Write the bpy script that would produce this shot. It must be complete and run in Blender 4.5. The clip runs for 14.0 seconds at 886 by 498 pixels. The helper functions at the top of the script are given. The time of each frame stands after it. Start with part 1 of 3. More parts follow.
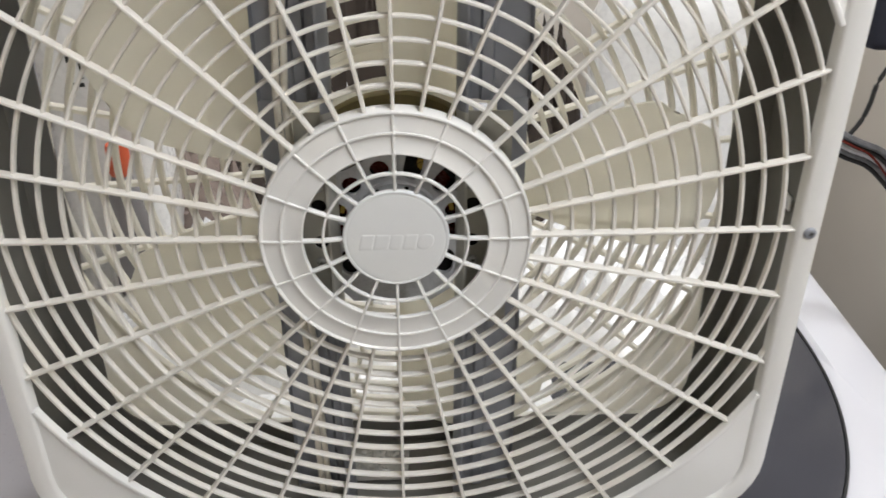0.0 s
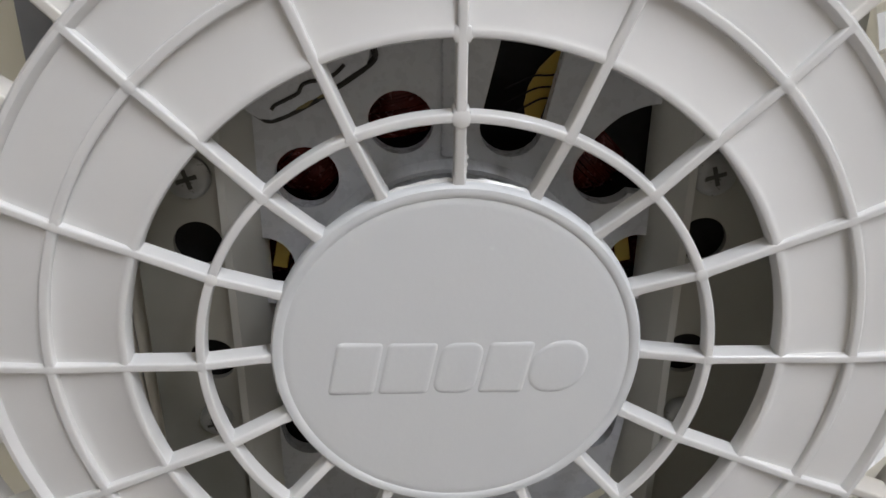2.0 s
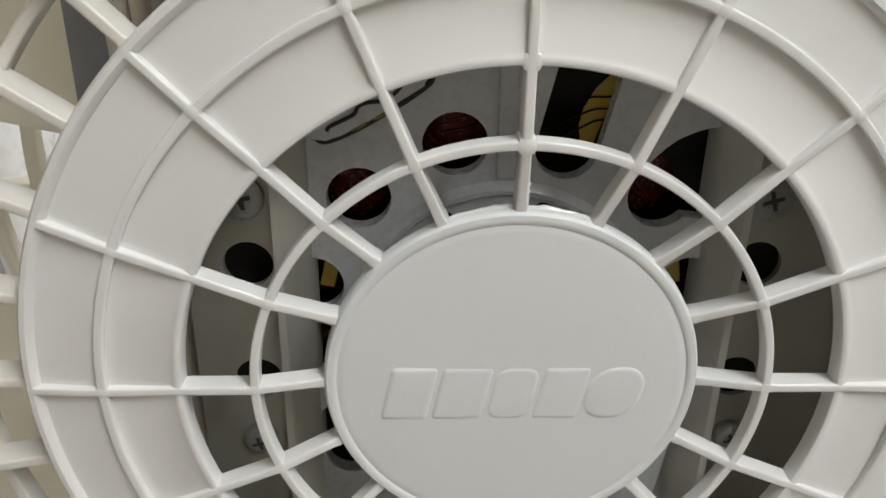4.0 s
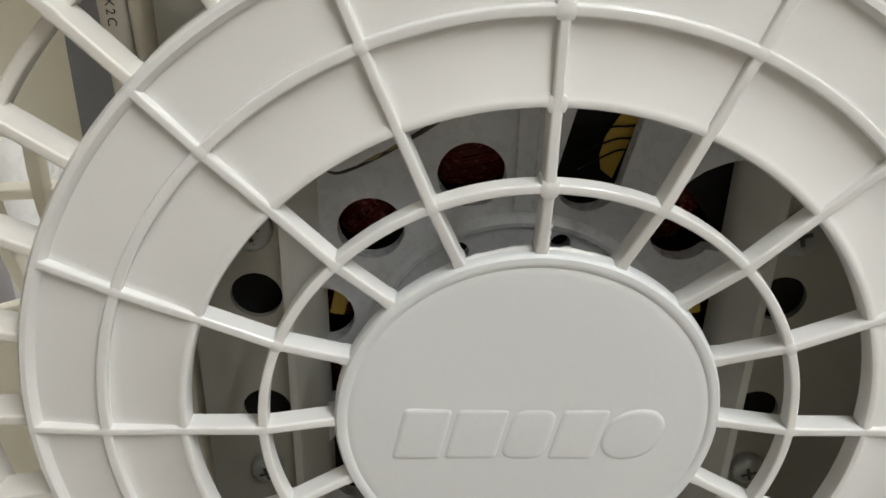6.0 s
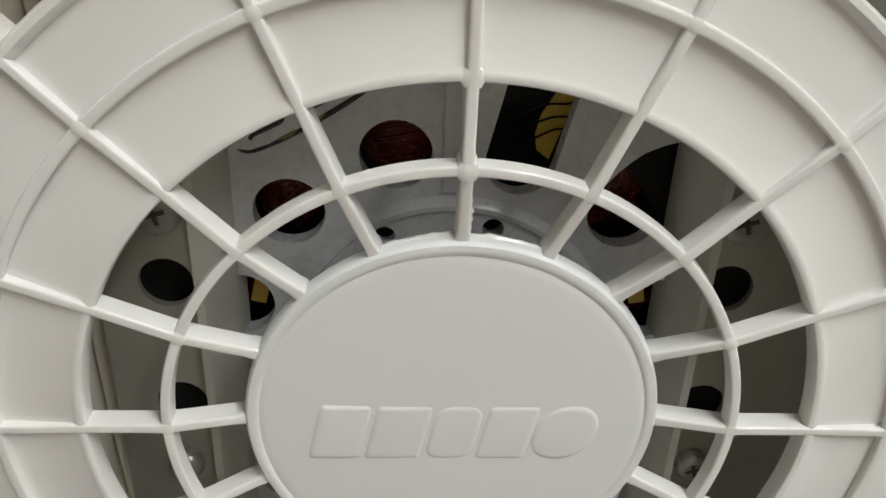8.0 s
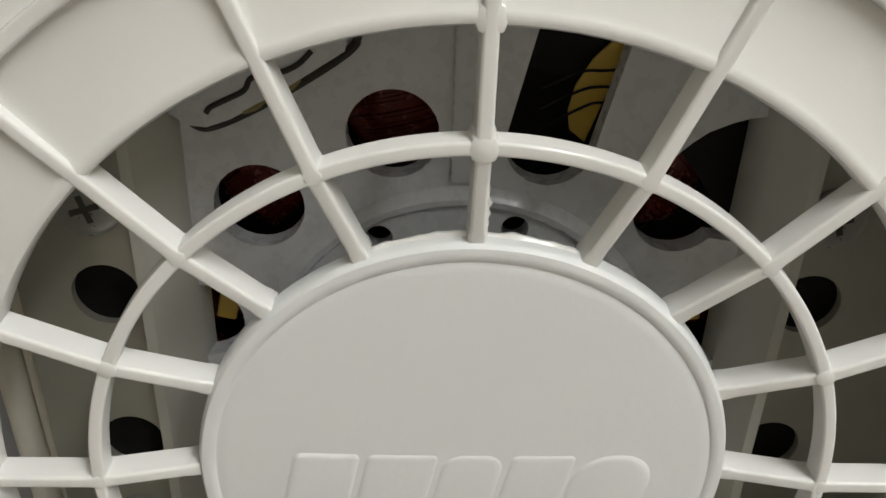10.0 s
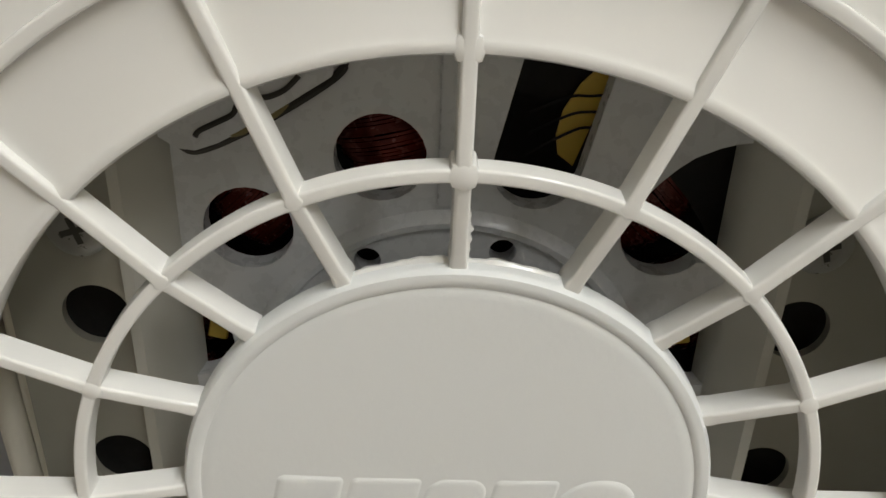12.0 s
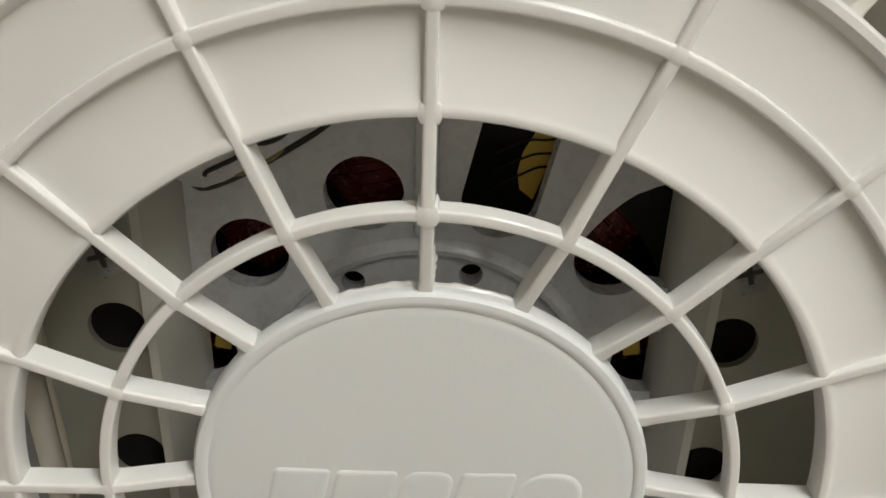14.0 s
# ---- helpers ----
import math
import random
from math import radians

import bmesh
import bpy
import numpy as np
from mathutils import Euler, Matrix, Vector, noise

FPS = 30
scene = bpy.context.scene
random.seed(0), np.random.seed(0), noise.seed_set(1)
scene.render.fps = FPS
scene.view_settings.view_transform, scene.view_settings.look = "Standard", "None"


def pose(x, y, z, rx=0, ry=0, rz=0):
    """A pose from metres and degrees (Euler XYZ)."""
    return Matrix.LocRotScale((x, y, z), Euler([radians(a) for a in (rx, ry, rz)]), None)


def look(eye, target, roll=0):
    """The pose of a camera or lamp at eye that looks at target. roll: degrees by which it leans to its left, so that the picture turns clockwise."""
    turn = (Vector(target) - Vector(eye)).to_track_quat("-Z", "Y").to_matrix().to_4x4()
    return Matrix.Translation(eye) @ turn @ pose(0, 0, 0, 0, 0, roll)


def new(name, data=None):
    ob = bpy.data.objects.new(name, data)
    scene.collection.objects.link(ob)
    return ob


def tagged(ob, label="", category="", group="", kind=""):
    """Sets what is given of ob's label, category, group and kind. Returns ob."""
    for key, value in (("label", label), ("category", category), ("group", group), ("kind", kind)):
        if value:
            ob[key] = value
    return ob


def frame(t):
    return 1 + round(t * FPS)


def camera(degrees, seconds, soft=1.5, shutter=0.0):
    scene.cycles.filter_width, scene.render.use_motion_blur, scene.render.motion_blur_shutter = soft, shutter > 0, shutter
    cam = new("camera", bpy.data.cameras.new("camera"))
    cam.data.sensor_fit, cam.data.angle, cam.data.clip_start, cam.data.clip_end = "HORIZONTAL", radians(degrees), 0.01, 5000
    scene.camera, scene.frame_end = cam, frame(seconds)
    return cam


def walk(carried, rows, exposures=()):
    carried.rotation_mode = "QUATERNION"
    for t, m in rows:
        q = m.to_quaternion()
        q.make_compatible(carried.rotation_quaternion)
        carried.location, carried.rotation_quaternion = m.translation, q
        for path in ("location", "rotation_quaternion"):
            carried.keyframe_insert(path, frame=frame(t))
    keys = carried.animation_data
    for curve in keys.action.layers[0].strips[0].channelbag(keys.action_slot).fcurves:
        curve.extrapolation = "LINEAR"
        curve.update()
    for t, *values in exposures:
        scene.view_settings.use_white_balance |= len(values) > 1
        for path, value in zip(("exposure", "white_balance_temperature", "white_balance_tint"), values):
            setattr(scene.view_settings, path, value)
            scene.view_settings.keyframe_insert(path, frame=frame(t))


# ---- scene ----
# The fan's hub is the plan's centre: x to the right, y from the camera into the fan, z up.
HUB = 1.192          # height of the hub's centre over the floor
cam = camera(53.70, 14.0, shutter=0.4)
# seconds; x, y, z from the hub's centre; yaw, pitch, lean to the right
ROWS = [
    (0.0, 0.0102, -0.4731, 0.2643, -2.28, -29.78, -0.10),
    (0.3, 0.0009, -0.4683, 0.2566, -0.53, -29.09, 0.15),
    (0.5, -0.0092, -0.4524, 0.2523, 0.41, -28.96, 0.12),
    (1.0, -0.0199, -0.2985, 0.1962, 0.22, -28.69, 0.28),
    (1.2, -0.0180, -0.2330, 0.1520, -0.78, -27.08, 0.22),
    (1.4, -0.0142, -0.1855, 0.1135, -1.08, -26.25, 0.09),
    (1.5, -0.0123, -0.1679, 0.1011, -1.30, -25.51, 0.04),
    (2.0, -0.0079, -0.1312, 0.0856, -2.27, -25.69, -0.48),
    (2.5, -0.0160, -0.1221, 0.0768, -2.24, -26.29, -0.72),
    (3.0, -0.0167, -0.1178, 0.0775, -2.26, -26.48, -0.81),
    (3.5, -0.0170, -0.1269, 0.0839, -2.22, -26.12, -0.86),
    (6.0, -0.0196, -0.1170, 0.0969, -2.05, -27.92, -1.47),
    (6.5, -0.0202, -0.1111, 0.0984, -2.41, -28.53, -1.82),
    (7.0, -0.0156, -0.1112, 0.0969, -2.93, -29.01, -2.23),
    (7.5, -0.0106, -0.1109, 0.0957, -3.41, -29.31, -2.48),
    (10.0, -0.0071, -0.0815, 0.0785, -2.35, -28.95, -2.08),
    (10.5, -0.0046, -0.0804, 0.0770, -2.01, -28.66, -2.00),
    (11.0, -0.0036, -0.0785, 0.0777, -1.93, -28.41, -2.06),
    (11.5, -0.0033, -0.0795, 0.0787, -1.58, -28.13, -1.98),
    (12.0, -0.0039, -0.0814, 0.0800, -1.46, -28.10, -2.08),
    (12.5, -0.0026, -0.0852, 0.0810, -1.40, -28.04, -2.13),
    (13.0, 0.0010, -0.0909, 0.0859, -1.43, -27.92, -2.28),
    (13.5, 0.0011, -0.0938, 0.0868, -1.25, -27.67, -2.18),
    (14.0, 0.0004, -0.0959, 0.0907, -0.97, -27.65, -2.00),
]
EXPOSURES = [(0.0, -0.82, 6060, 11), (0.8, -0.82, 6060, 13), (1.5, -1.05, 5750, 13), (2.0, -1.08, 5850, 13), (2.6, -1.03, 6020, 10), (6.5, -0.95, 6190, 8), (14.0, -0.99, 6460, 7)]
walk(cam, [(t, pose(x, y, HUB + z, 90 + pitch, 0, yaw) @ pose(0, 0, 0, 0, 0, -lean)) for t, x, y, z, yaw, pitch, lean in ROWS], EXPOSURES)

# ---------------------------------------------------------------- light
world = bpy.data.worlds.new("room_air")
world.use_nodes = True
world.node_tree.nodes["Background"].inputs[0].default_value = (0.9, 0.95, 1.0, 1)
world.node_tree.nodes["Background"].inputs[1].default_value = 0.05
scene.world = world


def area_lamp(name, eye, target, sx, sy, watts, colour):
    data = bpy.data.lights.new(name, "AREA")
    data.shape, data.size, data.size_y, data.energy, data.color = "RECTANGLE", sx, sy, watts, colour
    ob = new(name, data)
    ob.matrix_world = look(eye, target)
    return ob


area_lamp("ceiling_tube_light", (0.57, -0.80, 2.40), (0.55, -0.66, 0.0), 0.16, 1.1, 38, (1.0, 0.985, 0.965))
area_lamp("ceiling_tube_light", (0.16, 0.66, 2.40), (0.16, 0.40, 0.0), 0.96, 0.14, 25, (1.0, 0.985, 0.965))


# ---------------------------------------------------------------- materials
def material(name, colour, rough=0.5, metal=0.0, second=None, scale=8.0, amount=0.5, grain=120.0, bump=0.05, coat=0.0,
             rough_var=0.08, through_light=0.0, per_piece=0.0):
    """A surface with two scales of variation: broad patches towards a second colour, and a fine grain with relief."""
    m = bpy.data.materials.new(name)
    m.use_nodes = True
    nt = m.node_tree
    b = nt.nodes["Principled BSDF"]
    out = nt.nodes["Material Output"]
    tc = nt.nodes.new("ShaderNodeTexCoord")
    n1 = nt.nodes.new("ShaderNodeTexNoise")
    n1.inputs["Scale"].default_value, n1.inputs["Detail"].default_value = scale, 6
    n2 = nt.nodes.new("ShaderNodeTexNoise")
    n2.inputs["Scale"].default_value, n2.inputs["Detail"].default_value = grain, 4
    for n in (n1, n2):
        nt.links.new(tc.outputs["Object"], n.inputs["Vector"])
    ramp = nt.nodes.new("ShaderNodeMapRange")
    ramp.inputs[1].default_value, ramp.inputs[2].default_value = 0.42, 0.72
    ramp.inputs[3].default_value, ramp.inputs[4].default_value = 0.0, amount
    nt.links.new(n1.outputs["Fac"], ramp.inputs[0])
    mix = nt.nodes.new("ShaderNodeMix")
    mix.data_type = "RGBA"
    mix.inputs[6].default_value = (*colour, 1)
    mix.inputs[7].default_value = (*(second or [c * 0.8 for c in colour]), 1)
    nt.links.new(ramp.outputs[0], mix.inputs[0])
    last = mix.outputs[2]
    if per_piece:
        info = nt.nodes.new("ShaderNodeObjectInfo")
        hsv = nt.nodes.new("ShaderNodeHueSaturation")
        pr = nt.nodes.new("ShaderNodeMapRange")
        pr.inputs[3].default_value, pr.inputs[4].default_value = 1 - per_piece, 1 + per_piece
        nt.links.new(info.outputs["Random"], pr.inputs[0])
        nt.links.new(pr.outputs[0], hsv.inputs["Value"])
        nt.links.new(last, hsv.inputs["Color"])
        last = hsv.outputs[0]
    nt.links.new(last, b.inputs["Base Color"])
    rr = nt.nodes.new("ShaderNodeMapRange")
    rr.inputs[3].default_value, rr.inputs[4].default_value = max(0.02, rough - rough_var), min(1.0, rough + rough_var)
    nt.links.new(n2.outputs["Fac"], rr.inputs[0])
    nt.links.new(rr.outputs[0], b.inputs["Roughness"])
    b.inputs["Metallic"].default_value = metal
    b.inputs["Coat Weight"].default_value = coat
    b.inputs["Coat Roughness"].default_value = 0.12
    if bump:
        bp = nt.nodes.new("ShaderNodeBump")
        bp.inputs["Strength"].default_value, bp.inputs["Distance"].default_value = bump, 0.0006
        nt.links.new(n2.outputs["Fac"], bp.inputs["Height"])
        nt.links.new(bp.outputs[0], b.inputs["Normal"])
    if through_light:
        tr = nt.nodes.new("ShaderNodeBsdfTranslucent")
        nt.links.new(last, tr.inputs["Color"])
        ms = nt.nodes.new("ShaderNodeMixShader")
        ms.inputs[0].default_value = through_light
        nt.links.new(b.outputs[0], ms.inputs[1])
        nt.links.new(tr.outputs[0], ms.inputs[2])
        nt.links.new(ms.outputs[0], out.inputs[0])
    return m


WHITE = material("white_grille_plastic", (0.81, 0.81, 0.79), 0.19, second=(0.76, 0.75, 0.71), scale=14, amount=0.45, grain=420, bump=0.025, rough_var=0.025)
OUTER = material("dusty_white_grille_plastic", (0.78, 0.76, 0.71), 0.4, second=(0.62, 0.57, 0.48), scale=22, amount=0.55, grain=300, bump=0.08)
REAR = material("creamy_rear_grille_plastic", (0.90, 0.88, 0.81), 0.36, second=(0.84, 0.80, 0.70), scale=16, amount=0.5, grain=300, bump=0.06, through_light=0.55)
CAP = material("satin_white_cap_plastic", (0.78, 0.80, 0.80), 0.42, second=(0.76, 0.77, 0.75), scale=9, amount=0.4, grain=900, bump=0.05)
STEEL = material("white_painted_sheet_steel", (0.72, 0.72, 0.70), 0.35, second=(0.6, 0.58, 0.53), scale=9, amount=0.4, grain=200, bump=0.03)
# the shade inside the housing is put into this dark grey
INSIDE = material("shaded_inner_sheet_steel", (0.17, 0.166, 0.15), 0.5, second=(0.125, 0.12, 0.108), scale=7, amount=0.7, grain=160, bump=0.05)
BRACKET = material("grey_painted_bracket_steel", (0.56, 0.57, 0.585), 0.28, second=(0.48, 0.485, 0.49), scale=35, amount=0.4, grain=500, bump=0.06)
FLANGE = material("dull_galvanised_flange_steel", (0.37, 0.36, 0.31), 0.34, metal=0.35, second=(0.30, 0.29, 0.24), scale=40, amount=0.6, grain=420, bump=0.05)
RIDGE = material("olive_grey_ridge_steel", (0.50, 0.49, 0.44), 0.32, second=(0.42, 0.41, 0.36), scale=35, amount=0.4, grain=500, bump=0.05)
STRUT = material("galvanised_strut_steel", (0.32, 0.335, 0.37), 0.38, metal=0.3, second=(0.26, 0.27, 0.29), scale=26, amount=0.7, grain=240, bump=0.05)
BLADE = material("cream_translucent_blade_plastic", (0.95, 0.935, 0.865), 0.36, second=(0.93, 0.905, 0.81), scale=6, amount=0.6, grain=260, bump=0.04, through_light=0.68)
# holds the painted shade of the drum's front edge; also colours the yellowed strips
OLIVE = material("olive_brown_shade_and_strip", (0.22, 0.175, 0.07), 0.5, second=(0.15, 0.12, 0.045), scale=30, amount=0.6, grain=300, bump=0.05)
FOIL = material("glossy_clear_wrapping", (0.62, 0.62, 0.60), 0.12, metal=0.4, second=(0.40, 0.39, 0.37), scale=60, amount=0.7, grain=400, bump=0.2)
ZINC = material("zinc_plated_screw", (0.33, 0.33, 0.31), 0.3, metal=0.5, second=(0.25, 0.245, 0.22), scale=160, amount=0.6, grain=900, bump=0.05)
BLACK = material("black_core_and_backing", (0.009, 0.008, 0.007), 0.85, second=(0.016, 0.012, 0.010), scale=60, amount=0.6, grain=600, bump=0.1)
COPPER = material("red_enamelled_copper_wire", (0.15, 0.017, 0.010), 0.26, metal=0.3, second=(0.05, 0.008, 0.006), scale=70, amount=0.8, grain=900, bump=0.1)
PAPER = material("yellow_insulation_paper", (0.62, 0.43, 0.07), 0.55, second=(0.45, 0.29, 0.04), scale=90, amount=0.6, grain=700, bump=0.08)
LEAD = material("ivory_flex_sheath", (0.78, 0.74, 0.64), 0.45, second=(0.66, 0.61, 0.50), scale=60, amount=0.5, grain=500, bump=0.04)
INK = material("black_print", (0.03, 0.03, 0.03), 0.6, grain=500, bump=0.0)
GUM = material("dark_sealant", (0.03, 0.025, 0.02), 0.5, grain=600, bump=0.2)
RECESS = material("dull_screw_recess", (0.06, 0.058, 0.05), 0.6, metal=0.3, grain=600, bump=0.1)
ENAMEL = material("white_appliance_enamel", (0.64, 0.64, 0.67), 0.16, second=(0.59, 0.59, 0.62), scale=4, amount=0.4, grain=300, bump=0.02, coat=0.4)
GREYTOP = material("lilac_grey_appliance_enamel", (0.36, 0.35, 0.365), 0.3, second=(0.30, 0.29, 0.305), scale=5, amount=0.5, grain=300, bump=0.03)
GLASS = material("smoked_grey_lid_glass", (0.060, 0.060, 0.068), 0.16, second=(0.05, 0.05, 0.058), scale=5, amount=0.5, grain=200, bump=0.0, coat=0.0)
RUBBER = material("black_rubber", (0.02, 0.02, 0.02), 0.55, grain=300, bump=0.1)
WALL = material("beige_wall_paint", (0.70, 0.65, 0.57), 0.75, second=(0.64, 0.59, 0.51), scale=2.5, amount=0.6, grain=90, bump=0.12)
CEIL = material("white_ceiling_paint", (0.78, 0.77, 0.74), 0.8, scale=3, amount=0.3, grain=80, bump=0.1)
FLOOR = material("brown_grey_vinyl_floor", (0.22, 0.19, 0.16), 0.5, second=(0.16, 0.13, 0.11), scale=5, amount=0.7, grain=120, bump=0.06)
BAG = material("white_plastic_bag", (0.84, 0.84, 0.83), 0.28, second=(0.76, 0.75, 0.73), scale=8, amount=0.5, grain=120, bump=0.15)
CLOTH_DARK = material("dark_brown_cloth", (0.06, 0.045, 0.035), 0.85, second=(0.03, 0.022, 0.018), scale=14, amount=0.7, grain=500, bump=0.3)
CLOTH_GREY = material("grey_cloth", (0.30, 0.29, 0.30), 0.85, second=(0.2, 0.19, 0.2), scale=12, amount=0.7, grain=500, bump=0.3)
ORANGE = material("orange_red_bottle_plastic", (0.62, 0.11, 0.04), 0.35, scale=12, amount=0.4, grain=300, bump=0.03)
CLOTH_TAUPE = material("taupe_cloth", (0.27, 0.215, 0.185), 0.85, second=(0.17, 0.13, 0.11), scale=12, amount=0.7, grain=500, bump=0.3)
TUBE = material("hose_braid", (0.20, 0.20, 0.21), 0.4, metal=0.4, second=(0.08, 0.08, 0.085), scale=70, amount=0.8, grain=700, bump=0.2)
NAVY = material("dark_navy_cloth", (0.02, 0.022, 0.035), 0.8, grain=400, bump=0.2)

# ---------------------------------------------------------------- mesh helpers
SHARP = radians(38)


def mesh_of(name, bm, mat):
    bmesh.ops.recalc_face_normals(bm, faces=bm.faces)
    me = bpy.data.meshes.new(name)
    bm.to_mesh(me)
    bm.free()
    me.polygons.foreach_set("use_smooth", [True] * len(me.polygons))
    me.set_sharp_from_angle(angle=SHARP)
    me.materials.append(mat)
    return me


def part(name, bm, mat, parent, label=""):
    me = bm if isinstance(bm, bpy.types.Mesh) else mesh_of(name, bm, mat)
    ob = new(name, me)
    ob.parent = parent
    if label:
        ob["label"] = label
    return ob


def thing(name, label, category, at=(0, 0, 0), group="", kind=""):
    ob = new(name)
    ob.empty_display_size = 0.05
    ob.matrix_world = Matrix.Translation(at)
    return tagged(ob, label, category, group, kind)


def solo(name, bm, mat, label, category, at=None, group="", kind=""):
    ob = new(name, mesh_of(name, bm, mat))
    if at:
        ob.matrix_world = at if isinstance(at, Matrix) else Matrix.Translation(at)
    return tagged(ob, label, category, group, kind)


def box(bm, x0, x1, y0, y1, z0, z1, bevel=0.0, seg=2):
    c = bmesh.ops.create_cube(bm, size=1)["verts"]
    for v in c:
        v.co = Vector((x0 + (v.co.x + 0.5) * (x1 - x0), y0 + (v.co.y + 0.5) * (y1 - y0), z0 + (v.co.z + 0.5) * (z1 - z0)))
    if bevel:
        es = list({e for v in c for e in v.link_edges})
        bmesh.ops.bevel(bm, geom=es, offset=bevel, segments=seg, profile=0.5, affect="EDGES")
    return bm


def loops(bm, rings, close_path=False, close_ring=True, caps=True):
    """Skin between rows of points."""
    rows = [[bm.verts.new(p) for p in r] for r in rings]
    n = len(rows[0])
    pairs = list(zip(rows, rows[1:])) + ([(rows[-1], rows[0])] if close_path else [])
    for a, b in pairs:
        for i in range(n if close_ring else n - 1):
            j = (i + 1) % n
            bm.faces.new((a[i], a[j], b[j], b[i]))
    if caps and not close_path and close_ring:
        bm.faces.new(rows[0])
        bm.faces.new(rows[-1][::-1])
    return bm


def bar_profile(w, h, base=None, draft=0.06):
    """Across and back: a moulded bar with rounded front edges."""
    base = base or w
    ex, ey = 0.24 * base, 0.24 * base
    half = [(0.5 * w - ex * (1 - math.cos(math.pi * k / 8)), ey * (1 - math.sin(math.pi * k / 8))) for k in range(5)]
    left = [(-u, v) for u, v in half]
    return [(-0.5 * w - draft * base, h)] + left + half[::-1] + [(0.5 * w + draft * base, h)]


def flare(d, reach=0.0014, most=0.0007):
    """Added width of the moulded fillet at the distance d from a crossing."""
    return most * max(0.0, 1 - abs(d) / reach) ** 2.2


def ring_bar(bm, r, y, w, h, a0=0.0, a1=2 * math.pi, steps=128, crossings=0):
    """A bar bent to a circle round the fan's axis, its front at y, with fillets where evenly set bars cross it."""
    full = a1 - a0 > 2 * math.pi - 1e-6
    n = max(3, int(steps * (a1 - a0) / (2 * math.pi)))
    rows = []
    for i in range(n if full else n + 1):
        a = a0 + (a1 - a0) * i / n
        ww = w
        if crossings:
            step = 2 * math.pi / crossings
            ww += flare(r * (a - step * round(a / step)))
        rows.append([((r + u) * math.cos(a), y + v, (r + u) * math.sin(a)) for u, v in bar_profile(ww, h, w)])
    return loops(bm, rows, close_path=full)


def spoke_bar(bm, r0, y0, r1, y1, w, h, a=0.0, w1=None, crossings=(), via=()):
    """A straight bar outwards from the hub, its front led over the points via, with fillets where rings cross it."""
    c, s = math.cos(a), math.sin(a)
    line = [(r0, y0), *via, (r1, y1)]
    at = {r for r, y in line}
    for m in crossings:
        at.update(m + d for d in (-0.0020, -0.0016, -0.0013, -0.0009, -0.0005, 0.0005, 0.0009, 0.0013, 0.0016, 0.0020))
    rows = []
    for r in sorted(q for q in at if r0 <= q <= r1):
        ww = w + ((w1 or w) - w) * (r - r0) / (r1 - r0)
        ww += max([flare(r - m) for m in crossings], default=0.0)
        for (ra, ya), (rb, yb) in zip(line, line[1:]):
            if ra <= r <= rb:
                y = ya + (yb - ya) * (r - ra) / (rb - ra)
        rows.append([(r * c - u * s, y + v, r * s + u * c) for u, v in bar_profile(ww, h, w)])
    return loops(bm, rows)


def lathe(bm, profile, steps=96, close=False):
    """Points (r, y) turned round the fan's axis."""
    rows = [[(r * math.cos(2 * math.pi * i / steps), y, r * math.sin(2 * math.pi * i / steps)) for r, y in profile] for i in range(steps)]
    loops(bm, rows, close_path=True, close_ring=close)
    if any(r == 0 for r, y in profile):
        bmesh.ops.remove_doubles(bm, verts=bm.verts, dist=1e-6)
    return bm


def tube(bm, pts, r, n=10):
    """A round cord along points, smoothed."""
    pts = [Vector(p) for p in pts]
    path = []
    for i in range(len(pts) - 1):
        p0, p1, p2, p3 = pts[max(i - 1, 0)], pts[i], pts[i + 1], pts[min(i + 2, len(pts) - 1)]
        for k in range(6):
            t = k / 6
            path.append(0.5 * ((2 * p1) + (p2 - p0) * t + (2 * p0 - 5 * p1 + 4 * p2 - p3) * t * t + (3 * p1 - p0 - 3 * p2 + p3) * t ** 3))
    path.append(pts[-1])
    rows = []
    for i, p in enumerate(path):
        d = (path[min(i + 1, len(path) - 1)] - path[max(i - 1, 0)]).normalized()
        u = d.orthogonal().normalized() if abs(d.z) > 0.95 else d.cross(Vector((0, 0, 1))).normalized()
        v = d.cross(u)
        rows.append([p + r * (math.cos(2 * math.pi * k / n) * u + math.sin(2 * math.pi * k / n) * v) for k in range(n)])
    return loops(bm, rows)


def rounded_rect(hx, hz, rad, n=8):
    """Outline of a rectangle with round corners in the fan's plane, anticlockwise."""
    out = []
    for q, (sx, sz) in enumerate(((1, 1), (-1, 1), (-1, -1), (1, -1))):
        for k in range(n + 1):
            a = q * math.pi / 2 + k * math.pi / 2 / n
            out.append((sx * (hx - rad) + rad * math.cos(a), sz * (hz - rad) + rad * math.sin(a)))
    return out


def screw_mesh(name, r, h, mat):
    """A pan-head screw with a cross recess, its head towards the camera."""
    bm = bmesh.new()
    lathe(bm, [(r, 0), (r * 0.98, -h * 0.45), (r * 0.8, -h * 0.82), (r * 0.5, -h), (r * 0.44, -h), (r * 0.2, -h * 0.98), (0, -h * 0.97)], 24)
    for a in (0, math.pi / 2):
        c, s = math.cos(a + 0.3), math.sin(a + 0.3)
        q = []
        for u, v in ((-0.46, -0.10), (0.46, -0.10), (0.46, 0.10), (-0.46, 0.10)):
            q.append(bm.verts.new((r * (u * c - v * s), -h * 1.02, r * (u * s + v * c))))
        bm.faces.new(q)
    me = mesh_of(name, bm, mat)
    me.materials.append(RECESS)
    for p_ in list(me.polygons)[-2:]:
        p_.material_index = 1
    return me


# ---------------------------------------------------------------- the room
def slab(name, x0, x1, y0, y1, z0, z1, mat, label):
    return solo(name, box(bmesh.new(), x0, x1, y0, y1, z0, z1), mat, label, name.split("_")[0], kind="structure")


